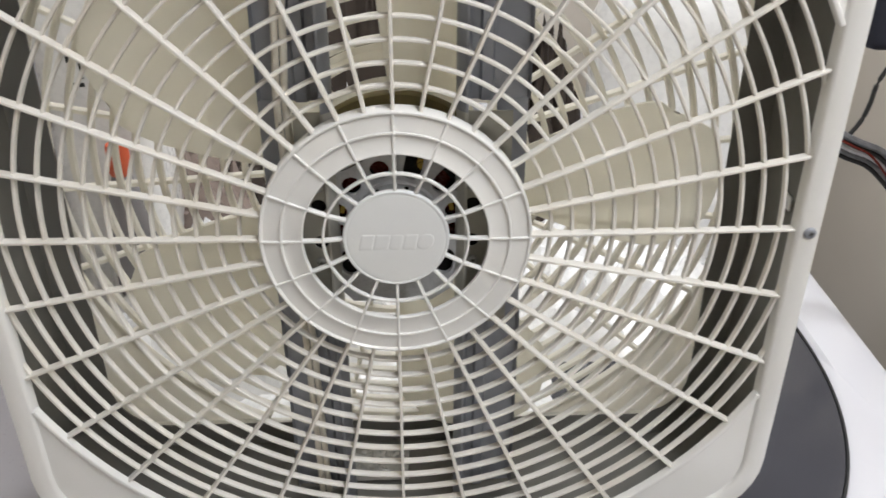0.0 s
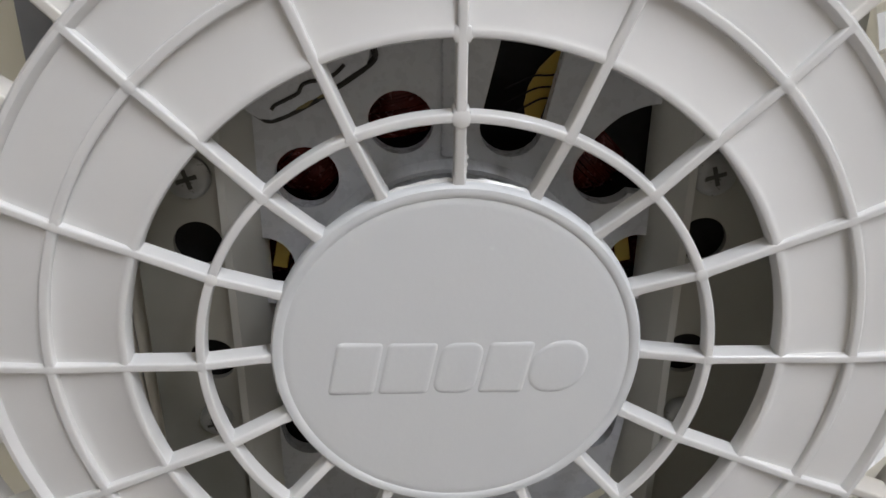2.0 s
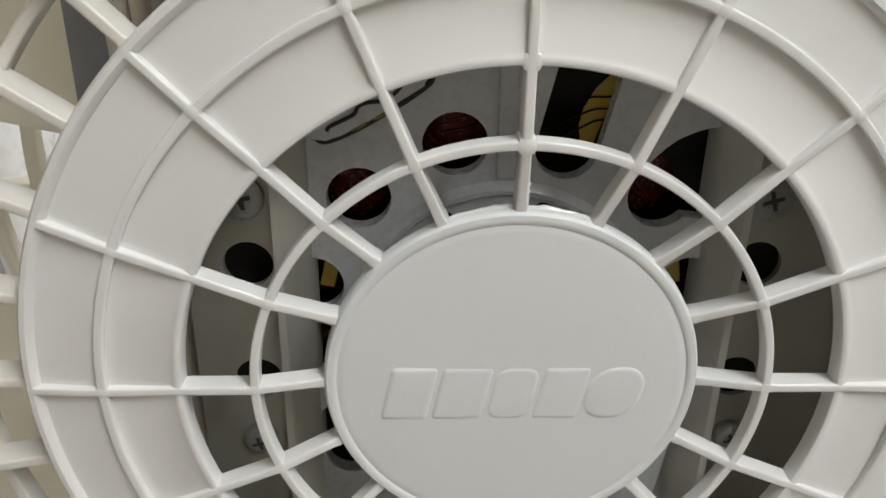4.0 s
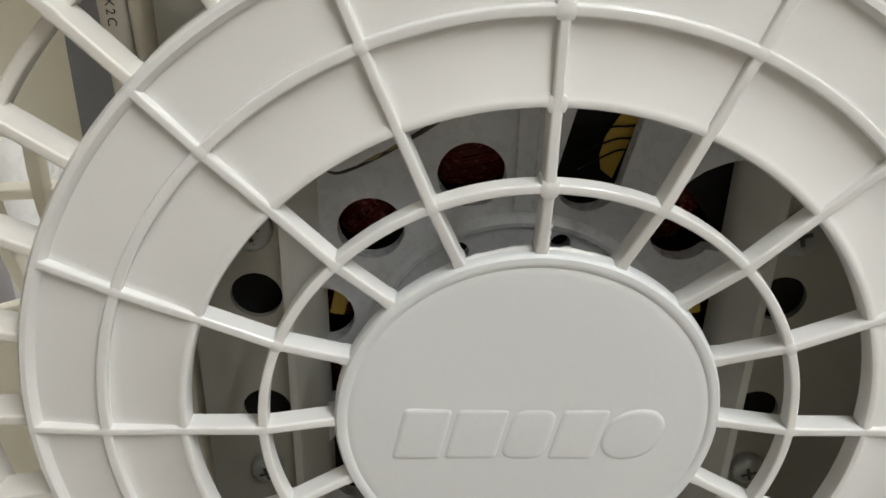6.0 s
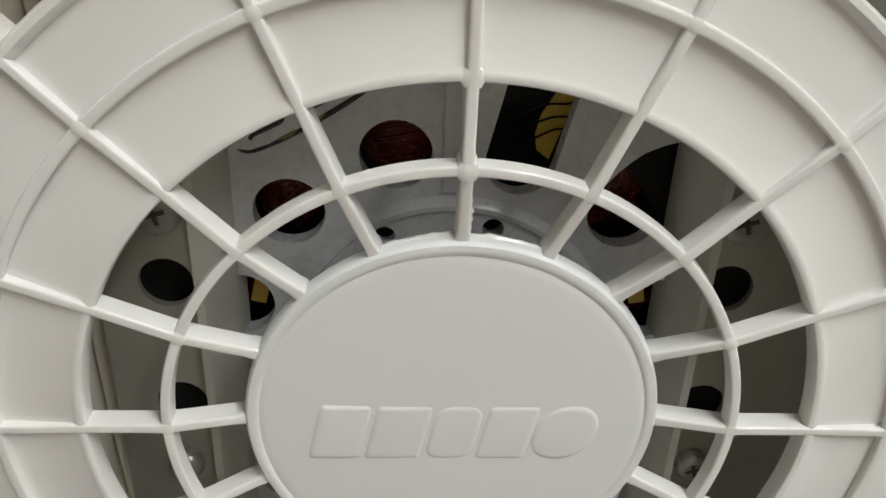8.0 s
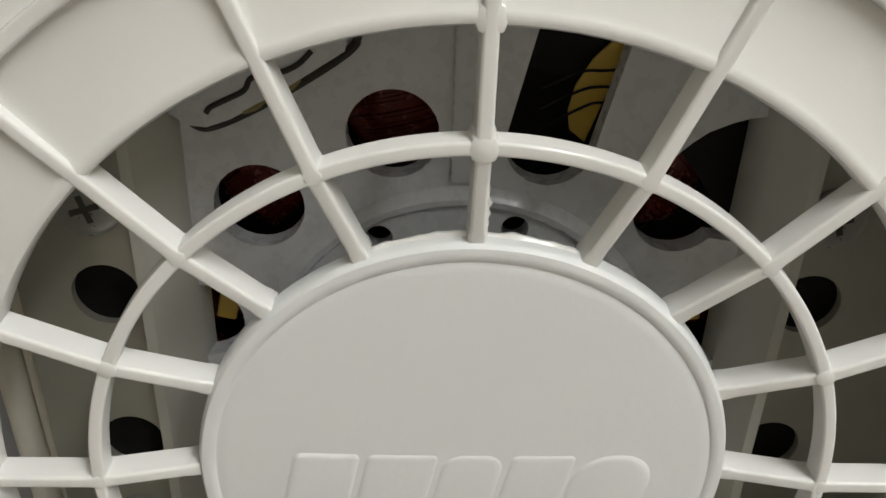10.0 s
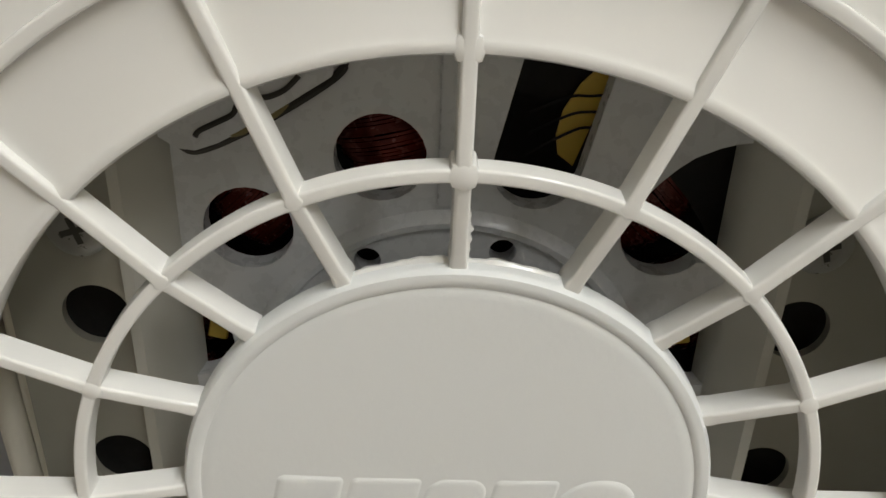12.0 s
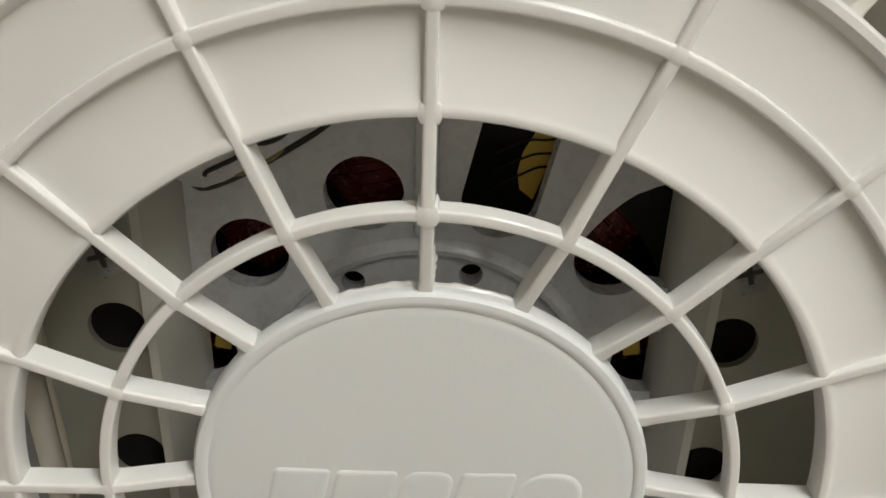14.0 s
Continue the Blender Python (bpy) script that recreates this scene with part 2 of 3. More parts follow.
TOP = HUB - 0.2715     # height of the appliance tops
slab("floor", -1.9, 0.72, -2.0, 0.86, -0.05, 0.0, FLOOR, "dark brown-grey vinyl laundry floor")
slab("ceiling", -1.9, 0.72, -2.0, 0.86, 2.5, 2.55, CEIL, "white painted laundry ceiling")
slab("wall_north", -1.9, 0.72, 0.80, 0.86, 0.0, 2.5, WALL, "beige painted wall behind the appliances")
slab("wall_east", 0.66, 0.72, -2.0, 0.80, 0.0, 2.5, WALL, "beige painted wall beside the washing machine")
slab("wall_west", -1.9, -1.84, -2.0, 0.80, 0.0, 2.5, WALL, "beige painted side wall of the laundry")
slab("wall_south", -1.84, 0.66, -2.0, -1.94, 0.0, 2.5, WALL, "beige painted wall opposite the fan")

# ---------------------------------------------------------------- box fan
fan = thing("box_fan", "white plastic box fan with round-barred grille, standing on the washing machine", "fan", (0, 0, HUB))
HALF, HALF_Z, INNER, INNER_Z, DEPTH = 0.2675, 0.2532, 0.2515, 0.2350, 0.118
PLATE_R, CORNER_R, PITCH = 0.0840, 0.2835, 0.01325
SPOKE_Y, RING_Y = 0.0035, 0.0060

# housing: a folded steel wrap with inside liner, whose dark grey has shade painted in
bm = bmesh.new()
o, i_ = rounded_rect(HALF - 0.0015, HALF_Z - 0.0015, 0.057), rounded_rect(HALF - 0.0040, HALF_Z - 0.0040, 0.055)
loops(bm, [[(x, y, z) for x, z in o] for y in (0.012, DEPTH - 0.002)], caps=False)
part("housing", bm, STEEL, fan, "white painted steel housing wrap")
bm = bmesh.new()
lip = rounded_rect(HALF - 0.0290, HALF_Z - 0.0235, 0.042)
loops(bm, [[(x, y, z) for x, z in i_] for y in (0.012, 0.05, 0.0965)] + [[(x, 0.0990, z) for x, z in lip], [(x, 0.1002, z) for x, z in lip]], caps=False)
part("liner", bm, INSIDE, fan, "inside of the steel wrap, its shade painted in as dark grey")


def edge_reach(a, hx, hz):
    """How far the frame's inner edge lies from the hub at the angle a."""
    return min(hx / max(1e-9, abs(math.cos(a))), hz / max(1e-9, abs(math.sin(a))))


def grille_frame(y_front, sign, corner_r):
    """Frame with solid corners round the barred circle; sign 1: front towards the camera."""
    bm = bmesh.new()
    # cross-section from the outer skirt over the front to the inner lip
    m_ = HALF - INNER
    rows = []
    for inset, back in ((0.0, 0.016), (0.0, 0.003), (0.0012, 0.0006), (0.003, 0.0), (m_ - 0.003, 0.0006), (m_ - 0.001, 0.0018), (m_, 0.004), (m_, 0.011)):
        rows.append([(x, y_front + sign * back, z) for x, z in rounded_rect(HALF - inset, HALF_Z - inset, 0.061 - inset)])
    loops(bm, rows, caps=False)
    # corner webs between the frame and the circle
    a0, a1 = math.acos(min(1, INNER / corner_r)), math.asin(min(1, INNER_Z / corner_r))
    n = 16
    for sx, sz in ((1, 1), (-1, 1), (-1, -1), (1, -1)):
        arc, out = [], []
        for k in range(n + 1):
            a = a0 + (a1 - a0) * k / n
            arc.append((sx * corner_r * math.cos(a), sz * corner_r * math.sin(a)))
            t_ = edge_reach(a, INNER + 0.001, INNER_Z + 0.001)
            out.append((sx * t_ * math.cos(a), sz * t_ * math.sin(a)))
        faces_ = []
        for yb in (0.0035, 0.0060):
            va = [bm.verts.new((x, y_front + sign * yb, z)) for x, z in arc]
            vs = [bm.verts.new((x, y_front + sign * yb, z)) for x, z in out]
            for k in range(n):
                bm.faces.new((va[k], va[k + 1], vs[k + 1], vs[k]))
            faces_.append(va)
        for k in range(n):
            bm.faces.new((faces_[0][k], faces_[0][k + 1], faces_[1][k + 1], faces_[1][k]))
        b0, b1 = sorted((math.atan2(sz * math.sin(a0), sx * math.cos(a0)) % (2 * math.pi), math.atan2(sz * math.sin(a1), sx * math.cos(a1)) % (2 * math.pi)))
        ring_bar(bm, corner_r, y_front + (0.001 if sign > 0 else -0.008), 0.0034, 0.006, b0, b1, 128)
    return bm


def clipped_arcs(r, hx, hz):
    """Angles over which a circle of radius r runs inside the frame."""
    if r <= hz:
        return [(0.0, 2 * math.pi)]
    a1 = math.asin(hz / r)
    if r <= hx:
        return [(-a1, a1), (math.pi - a1, math.pi + a1)]
    a0 = math.acos(hx / r)
    if a0 >= a1:
        return []
    return [(a0, a1), (math.pi - a1, math.pi - a0), (math.pi + a0, math.pi + a1), (2 * math.pi - a1, 2 * math.pi - a0)]


def spoke_end(a, corner_r):
    return min(edge_reach(a, INNER, INNER_Z), corner_r)


front = part("front_grille", grille_frame(0.0, 1, CORNER_R), WHITE, fan, "white moulded front grille frame with solid corners")
ring_list = [0.0973 + PITCH * k for k in range(0, 14)]
for r in ring_list:
    arcs = clipped_arcs(r, INNER + 0.002, INNER_Z + 0.002)
    if not arcs:
        continue
    for a0, a1 in arcs:
        part("ring", ring_bar(bmesh.new(), r, RING_Y, 0.0021, 0.0042, a0, a1, 160), OUTER, front)
for k in range(32):
    a = k * math.pi / 16
    end = spoke_end(a, CORNER_R) + 0.002
    part("spoke", spoke_bar(bmesh.new(), PLATE_R - 0.001, SPOKE_Y - 0.0015, end, SPOKE_Y, 0.0020, 0.0060, a, None, [PLATE_R] + ring_list[:4]), OUTER, front)

# hub plate: shallow dish with three lips and a moulded band between them
R0, R1, R2, R3, R4 = 0.0331, 0.0450, 0.0580, 0.0710, 0.0840
Y0, Y1, Y2, Y3, Y4 = 0.0012, -0.0006, -0.0006, -0.0010, -0.0004
bm = bmesh.new()
lathe(bm, [(R2 - 0.0007, Y2 + 0.0036), (R2 - 0.0007, Y2 + 0.0008), (R2 - 0.0004, Y2 + 0.0002), (R2 + 0.0001, Y2), (R2 + 0.0009, Y2 + 0.0002), (R2 + 0.0016, Y2 + 0.0007),
           (R3 - 0.0030, Y3 + 0.0015), (R3 - 0.0012, Y3 + 0.0015), (R3 + 0.0008, Y3 + 0.0010), (R3 + 0.0020, Y3 + 0.0012), (R4 - 0.0034, Y4 + 0.0014), (R4 - 0.0021, Y4 + 0.0014), (R4 - 0.0017, Y4 + 0.0005),
           (R4 - 0.0010, Y4), (R4 - 0.0001, Y4 + 0.0001), (R4 + 0.0004, Y4 + 0.0008), (R4 + 0.0006, Y4 + 0.012), (R4 - 0.0016, Y4 + 0.012), (R4 - 0.003, Y4 + 0.0070), (R2 + 0.002, Y2 + 0.0046), (R2, Y2 + 0.0038)], 128, True)
plate = part("hub_plate", bm, WHITE, front, "dished white band round the hub")
bm = bmesh.new()
ring_bar(bm, R3, Y3 + 0.00006, 0.0018, 0.005, steps=640, crossings=16)
part("ring", bm, WHITE, front)
bm = bmesh.new()
ring_bar(bm, R1, Y1 + 0.00010, 0.0016, 0.0029, steps=640, crossings=16)
part("ring", bm, WHITE, front)


def node_mesh(r):
    bm = bmesh.new()
    lathe(bm, [(r, 0.004), (r, 0.0007), (r * 0.9, 0.0002), (r * 0.7, 0.00003), (0, 0.0)], 8)
    return mesh_of("boss", bm, WHITE)


BOSS, BIG_BOSS = node_mesh(0.0014), node_mesh(0.0018)
for k in range(16):
    a = k * math.pi / 8
    part("spoke", spoke_bar(bmesh.new(), R0 - 0.0001, Y0 + 0.0007, R4 - 0.0001, Y4 + 0.00005, 0.0018, 0.0036, a, 0.0016, (R0 + 0.0004, R1, R3, R4 - 0.0005), ((R1, Y1), (R2, Y2 - 0.00005), (R3, Y3))), WHITE, front)
    for r, y in ((R1, Y1), (R2, Y2), (R3, Y3)):
        if k == 4 or (r == R3 and k in (2, 3, 5, 6)) or (r == R1 and k in (1, 7)):
            ob = part("boss", BIG_BOSS if k == 4 else BOSS, WHITE, front)
            ob.location = (r * math.cos(a), y - 0.00005, r * math.sin(a))

# cap with a rounded rim and raised emblem
bm = bmesh.new()
lathe(bm, [(R0 + 0.0002, Y0 + 0.0030), (R0 + 0.0001, Y0 + 0.0010), (R0 - 0.0001, Y0 + 0.0005), (R0 - 0.0004, Y0 + 0.0001), (R0 - 0.0011, Y0), (R0 - 0.0019, Y0 + 0.0001), (R0 - 0.0021, Y0 + 0.0003), (R0 - 0.0022, Y0 + 0.0003),
           (R0 - 0.0025, Y0 + 0.0002), (R0 - 0.0036, Y0 + 0.00015), (R0 * 0.6, Y0), (R0 * 0.3, Y0 - 0.0001), (0, Y0 - 0.0001)], 160)
cap = part("cap", bm, CAP, front, "round satin white centre cap")


def emblem_block(x0, x1, z0, z1, lean, corner):
    """A raised slanted block with soft edges and round corners."""
    bm = bmesh.new()
    cx, cz, hx, hz = (x0 + x1) / 2, (z0 + z1) / 2, (x1 - x0) / 2, (z1 - z0) / 2
    rows = []
    for inset, y in ((-0.0003, 0.0012), (-0.0002, 0.0001), (0.0001, -0.00008), (0.0004, -0.00016), (0.0009, -0.0002)):
        rows.append([(cx + x + lean * (z + hz), y, cz + z) for x, z in rounded_rect(hx - inset, hz - inset, max(0.0002, corner - inset), 6)])
    return loops(bm, rows)


for x0, x1, corner in ((-0.0232, -0.0152, 0.0008), (-0.0142, -0.0054, 0.0008), (-0.0046, 0.0030, 0.0024), (0.0038, 0.0118, 0.0008), (0.0122, 0.0222, 0.0045)):
    ob = part("emblem", emblem_block(x0, x1, -0.0072, 0.0034, 0.2, corner), CAP, front, "raised white moulded emblem block")
    ob.location = (0, Y0 - 0.0001, 0)

# ragged moulding flash along the cap's upper edge and on the upright spoke
bm = bmesh.new()
rows = []
for k in range(61):
    a = radians(70 + 40 * k / 60)
    fl = R0 + 0.0004 + max(0.0, 0.0002 + 0.0006 * noise.noise(Vector((k * 0.22, 1.7, 0)))) * math.sin(math.pi * k / 60) ** 0.5
    rows.append([(r * math.cos(a), y, r * math.sin(a)) for r, y in ((R0 - 0.0003, Y0 + 0.0016), (fl, Y0 + 0.0022), (fl, Y0 + 0.0026), (R0 - 0.0003, Y0 + 0.0030))])
loops(bm, rows)
part("moulding_flash", bm, WHITE, front, "ragged flash of moulded plastic")
bm = bmesh.new()
rows = []
for k in range(25):
    z = R0 + 0.0005 + 0.0062 * k / 24
    w_ = 0.0011 + max(0.0, 0.0001 + 0.0006 * noise.noise(Vector((k * 0.35, 4.2, 0)))) * math.sin(math.pi * (k + 0.5) / 25)
    rows.append([(0.0, Y0 + 0.0006, z), (w_, Y0 + 0.0012, z), (w_, Y0 + 0.0020, z), (0.0, Y0 + 0.0026, z)])
loops(bm, rows)
part("moulding_flash", bm, WHITE, front, "ragged flash of moulded plastic")

# rear grille
rear = part("rear_grille", grille_frame(DEPTH, -1, 0.2620), REAR, fan, "white moulded rear grille frame")
for k in range(12):
    r = 0.095 + 0.0152 * k
    arcs = clipped_arcs(r, INNER, INNER_Z)
    for a0, a1 in arcs:
        part("ring", ring_bar(bmesh.new(), r, DEPTH - 0.009, 0.0040, 0.005, a0, a1, 128), REAR, rear)
for k in range(24):
    a = k * math.pi / 12 + 0.065
    part("spoke", spoke_bar(bmesh.new(), 0.088, DEPTH - 0.006, spoke_end(a, 0.2620), DEPTH - 0.006, 0.0032, 0.006, a), REAR, rear)
bm = bmesh.new()
lathe(bm, [(0.080, DEPTH - 0.002), (0.080, DEPTH - 0.008), (0.088, DEPTH - 0.009), (0.092, DEPTH - 0.006), (0.090, DEPTH - 0.001)], 72, True)
part("rear_hub_band", bm, REAR, rear)

# feet
for x in (-0.16, 0.16):
    bm = box(bmesh.new(), x - 0.055, x + 0.055, -0.012, DEPTH + 0.014, -0.2714, -0.2505, 0.006, 3)
    part("foot", bm, WHITE, fan, "moulded white plastic foot")
# screws of the front frame
FRAME_SCREW = screw_mesh("screw", 0.0040, 0.0022, STRUT)
for x in (-0.2600, 0.2600):
    part("screw", FRAME_SCREW, ZINC, fan, "small zinc cross-head screw").location = (x, 0.0004, 0)


# struts: folded channels from top to bottom, left and right of the motor
def strut_mesh(side, z0, z1, whole):
    """A length of folded channel; beside the motor only its inner ridge runs through."""
    bm = bmesh.new()
    sec = [(0.0372, 0.0275), (0.0378, 0.0244), (0.0388, 0.0226), (0.0426, 0.0184), (0.0440, 0.0182), (0.0445, 0.0240)]
    if whole:
        sec += [(0.0454, 0.0400), (0.0475, 0.0425), (0.0520, 0.0425), (0.0535, 0.0395), (0.0600, 0.0395), (0.0615, 0.0425), (0.0660, 0.0440), (0.0825, 0.0450), (0.0840, 0.0400)]
    rows = []
    for z in (z0, z1):
        rows.append([(side * x + 0.0008, y, z) for x, y in sec] + [(side * x + 0.0008, y + 0.0014, z) for x, y in sec[::-1]])
    return loops(bm, rows)


def holed_plate(outline, holes, y, thick, relief=None):
    """A sheet in the fan's plane with real openings through it. Outlines are loops of (x, z)."""
    bm = bmesh.new()
    edges, sides = [], []
    for lp in [outline] + holes:
        vs = [bm.verts.new((x, y + (relief(x, z) if relief else 0), z)) for x, z in lp]
        es = [bm.edges.new((vs[k], vs[(k + 1) % len(vs)])) for k in range(len(vs))]
        edges += es
        sides.append(vs)
    bmesh.ops.triangle_fill(bm, use_beauty=True, edges=edges)
    for vs in sides:
        bk = [bm.verts.new((v.co.x, v.co.y + thick, v.co.z)) for v in vs]
        for k in range(len(vs)):
            j = (k + 1) % len(vs)
            bm.faces.new((vs[k], vs[j], bk[j], bk[k]))
    return bm


def circle(cx, cz, r, n=28, a0=0.0):
    return [(cx + r * math.cos(a0 + 2 * math.pi * k / n), cz + r * math.sin(a0 + 2 * math.pi * k / n)) for k in range(n)]


def slot(ax, az, bx, bz, r, n=12):
    """Outline of a slot with round ends."""
    a = math.atan2(bz - az, bx - ax)
    out = [(bx + r * math.cos(a - math.pi / 2 + math.pi * k / n), bz + r * math.sin(a - math.pi / 2 + math.pi * k / n)) for k in range(n + 1)]
    return out + [(ax + r * math.cos(a + math.pi / 2 + math.pi * k / n), az + r * math.sin(a + math.pi / 2 + math.pi * k / n)) for k in range(n + 1)]


STRUT_SCREW = screw_mesh("screw", 0.0043, 0.0016, ZINC)
SMALL_SCREW = screw_mesh("screw", 0.0034, 0.0026, ZINC)
for side in (-1, 1):
    st = part("motor_strut", strut_mesh(side, 0.0760, 0.246, True), STRUT, fan, "folded grey steel motor strut")
    part("lower_length", strut_mesh(side, -0.246, -0.0760, True), STRUT, st)
    bm = bmesh.new()
    box(bm, min(side * 0.0645, side * 0.0840), max(side * 0.0645, side * 0.0840), 0.0440, 0.0456, -0.0760, 0.0760)
    part("outer_web", bm, STRUT, st)
    part("ridge", strut_mesh(side, -0.0760, 0.0760, False), RIDGE, st, "olive-grey painted ridge beside the motor")
    reach = 0.0603 if side < 0 else 0.0720
    flange = [(side * x, z) for x, z in ((0.0436, -0.076), (reach, -0.076), (reach, 0.076), (0.0436, 0.076))]
    part("flange", holed_plate(flange, [circle(side * 0.0485, 0.0139, 0.0047), circle(side * 0.0484, -0.0120, 0.0047)], 0.0208, 0.0014), FLANGE, st, "grey painted flange with round openings")
    part("screw", STRUT_SCREW, ZINC, st).location = (side * 0.0487, 0.0206, 0.0277)
    part("screw", SMALL_SCREW, ZINC, st).location = (side * 0.0490, 0.0206, -0.0262)

# motor end plate between the struts
HOLE_R, HOLE = 0.0378, 0.0061
holes = []
for k in range(12):
    deg = (11, 43, 75, 105, 137, 169, 191, 223, 255, 285, 317, 349)[k]
    a = radians(deg)
    x, z = HOLE_R * math.cos(a), HOLE_R * math.sin(a)
    if abs(x) > 0.0375:
        continue
    if deg == 75:
        holes.append(slot(0.0108, 0.0356, 0.0152, 0.0555, 0.0059))
    elif deg == 43:
        continue
    elif deg in (223, 317):
        sx = math.copysign(1, x)
        holes.append(slot(sx * 0.0318, -0.0262, sx * 0.0305, -0.0335, 0.0058))
    else:
        holes.append(circle(x, z, HOLE))
for x, z in ((0.0070, 0.0231), (-0.0116, 0.0213)):
    holes.append(circle(x, z, 0.0019, 16))
notch = [(0.0293 + 0.0063 * math.cos(radians(-40 - 13.2 * k)), 0.0262 + 0.0063 * math.sin(radians(-40 - 13.2 * k))) for k in range(14)] + [(0.0257, 0.0320), (0.0275, 0.0342), (0.0295, 0.0362), (0.0314, 0.0377), (0.0345, 0.0391), (0.0366, 0.0397)]
edge = [(-0.0385, -0.030), (-0.0385, -0.050), (-0.030, -0.060), (0.022, -0.060), (0.036, -0.050), (0.0388, -0.030), (0.0388, 0.0215)] + notch + [(0.0388, 0.0400), (0.0388, 0.060), (0.036, 0.0660), (-0.010, 0.0660), (-0.012, 0.0560), (-0.0320, 0.0440), (-0.0385, 0.042)]
motor = part("motor", holed_plate(edge, holes, 0.0247, 0.0034), BRACKET, fan, "grey painted motor end plate with round openings")
bm = bmesh.new()
lathe(bm, [(0.0170, 0.0248), (0.0160, 0.0236), (0.0140, 0.0226), (0.0125, 0.0205), (0.0100, 0.0185), (0, 0.0183)], 48)
part("bearing_boss", bm, BRACKET, motor, "pressed grey bearing boss")
bm = bmesh.new()
lathe(bm, [(0.0296, 0.0250), (0.0289, 0.0240), (0.0279, 0.0234), (0.0270, 0.0236), (0.0263, 0.0250)], 64)
part("pressed_ring", bm, BRACKET, motor)
# raised rib pressed up the plate's middle
part("pressed_rib", box(bmesh.new(), -0.0022, 0.0014, 0.0238, 0.0250, 0.0300, 0.0655, 0.0006), BRACKET, motor)
# stator stack, windings and insulation seen through the openings
bm = bmesh.new()
lathe(bm, [(0.0001, 0.0435), (0.0440, 0.0435), (0.0445, 0.052), (0.0640, 0.053), (0.0640, 0.0625), (0.0001, 0.063)], 48)
part("stator", bm, BLACK, motor, "black varnished stator core")
# added black ring, like the stator's wide rear step: keeps the openings dark
bm = bmesh.new()
lathe(bm, [(0.0440, 0.0335), (0.0585, 0.0335), (0.0590, 0.0345), (0.0590, 0.0640), (0.0440, 0.0640)], 64, True)
part("ring_backing", bm, BLACK, motor, "black backing ring added to keep the openings dark")
# added black blocks stand in for the shade behind the flange openings
for x in (-0.0522, 0.0522):
    part("opening_backing", box(bmesh.new(), x - 0.0066, x + 0.0068, 0.0272, 0.0430, -0.050, 0.040, 0.001), BLACK, motor, "black backing block added to darken the flange openings")
for deg in (11, 43, 104, 138, 169, 200, 232, 300, 335):
    a = radians(deg)
    pts_ = []
    for m_ in range(22 * 9 + 1):
        b_ = 2 * math.pi * m_ / 9
        j = m_ / 9 - 11
        rr = 0.0086 - 0.0002 * abs(j) + 0.0004 * noise.noise(Vector((m_ * 0.4, deg, 0)))
        u, v = rr * math.cos(b_), j * 0.00055 + 0.0004 * noise.noise(Vector((m_ * 0.21, deg, 5)))
        pts_.append((HOLE_R * math.cos(a) - u * math.sin(a) + v * math.cos(a), 0.0385 + 0.0040 * math.sin(b_), HOLE_R * math.sin(a) + u * math.cos(a) + v * math.sin(a)))
    bm = tube(bmesh.new(), pts_, 0.00040, 5)
    part("winding", bm, COPPER, motor, "red enamelled copper winding")
for x, z, a in ((-0.0338, 0.0092, 1.35), (0.0350, 0.0100, 1.75)):
    bm = bmesh.new()
    box(bm, -0.0052, 0.0052, 0.0300, 0.0306, -0.0015, 0.0015, 0.0002, 1)
    bmesh.ops.rotate(bm, verts=bm.verts, cent=(0, 0, 0), matrix=Matrix.Rotation(-a, 3, "Y"))
    part("insulation", bm, PAPER, motor, "yellow insulation paper").location = (x, 0.0, z)
paper = [(0.0165, 0.0335), (0.0190, 0.0412), (0.0217, 0.0492), (0.0192, 0.0480), (0.0165, 0.0452), (0.0145, 0.0415), (0.0138, 0.0380), (0.0143, 0.0352)]
part("insulation", holed_plate(paper, [], 0.0310, 0.0005), PAPER, motor, "yellow insulation paper")
for k in range(3):
    part("lead_wire", tube(bmesh.new(), [(0.0100, 0.0312, 0.0350 + 0.003 * k), (0.0150, 0.0302, 0.0385 + 0.0026 * k), (0.0180, 0.0302, 0.0395 + 0.0022 * k), (0.0230, 0.0315, 0.0380 + 0.003 * k)], 0.0002, 6), BLACK, motor, "thin black lead wire")
# folded clip with a dark sealed edge at the plate's upper corner
bm = bmesh.new()
clip = [(-0.0375, 0.0396), (-0.0352, 0.0381), (-0.0330, 0.0379), (-0.0300, 0.0390), (-0.0250, 0.0418), (-0.0155, 0.0480), (-0.0148, 0.0510), (-0.0165, 0.0530), (-0.0190, 0.0505), (-0.0215, 0.0495), (-0.0240, 0.0465), (-0.0265, 0.0470), (-0.0295, 0.0450), (-0.0375, 0.0455)]
part("clip", holed_plate(clip, [], 0.0222, 0.0016), BRACKET, motor, "bent grey clip plate")
part("sealant", tube(bmesh.new(), [(-0.0378, 0.0236, 0.0405), (-0.0352, 0.0236, 0.0382), (-0.0325, 0.0236, 0.0376), (-0.0250, 0.0236, 0.0412), (-0.0155, 0.0236, 0.0474), (-0.0142, 0.0236, 0.0500), (-0.0160, 0.0236, 0.0535)], 0.00065, 6), GUM, motor, "dark sealant bead")
part("sealant", tube(bmesh.new(), [(-0.0328, 0.0223, 0.0398), (-0.0322, 0.0222, 0.0406), (-0.0301, 0.0221, 0.0417), (-0.0279, 0.0221, 0.0429), (-0.0271, 0.0221, 0.0443), (-0.0256, 0.0221, 0.0450), (-0.0233, 0.0221, 0.0453), (-0.0212, 0.0221, 0.0463), (-0.0195, 0.0221, 0.0480)], 0.0004, 6), GUM, motor, "dark sealant bead")
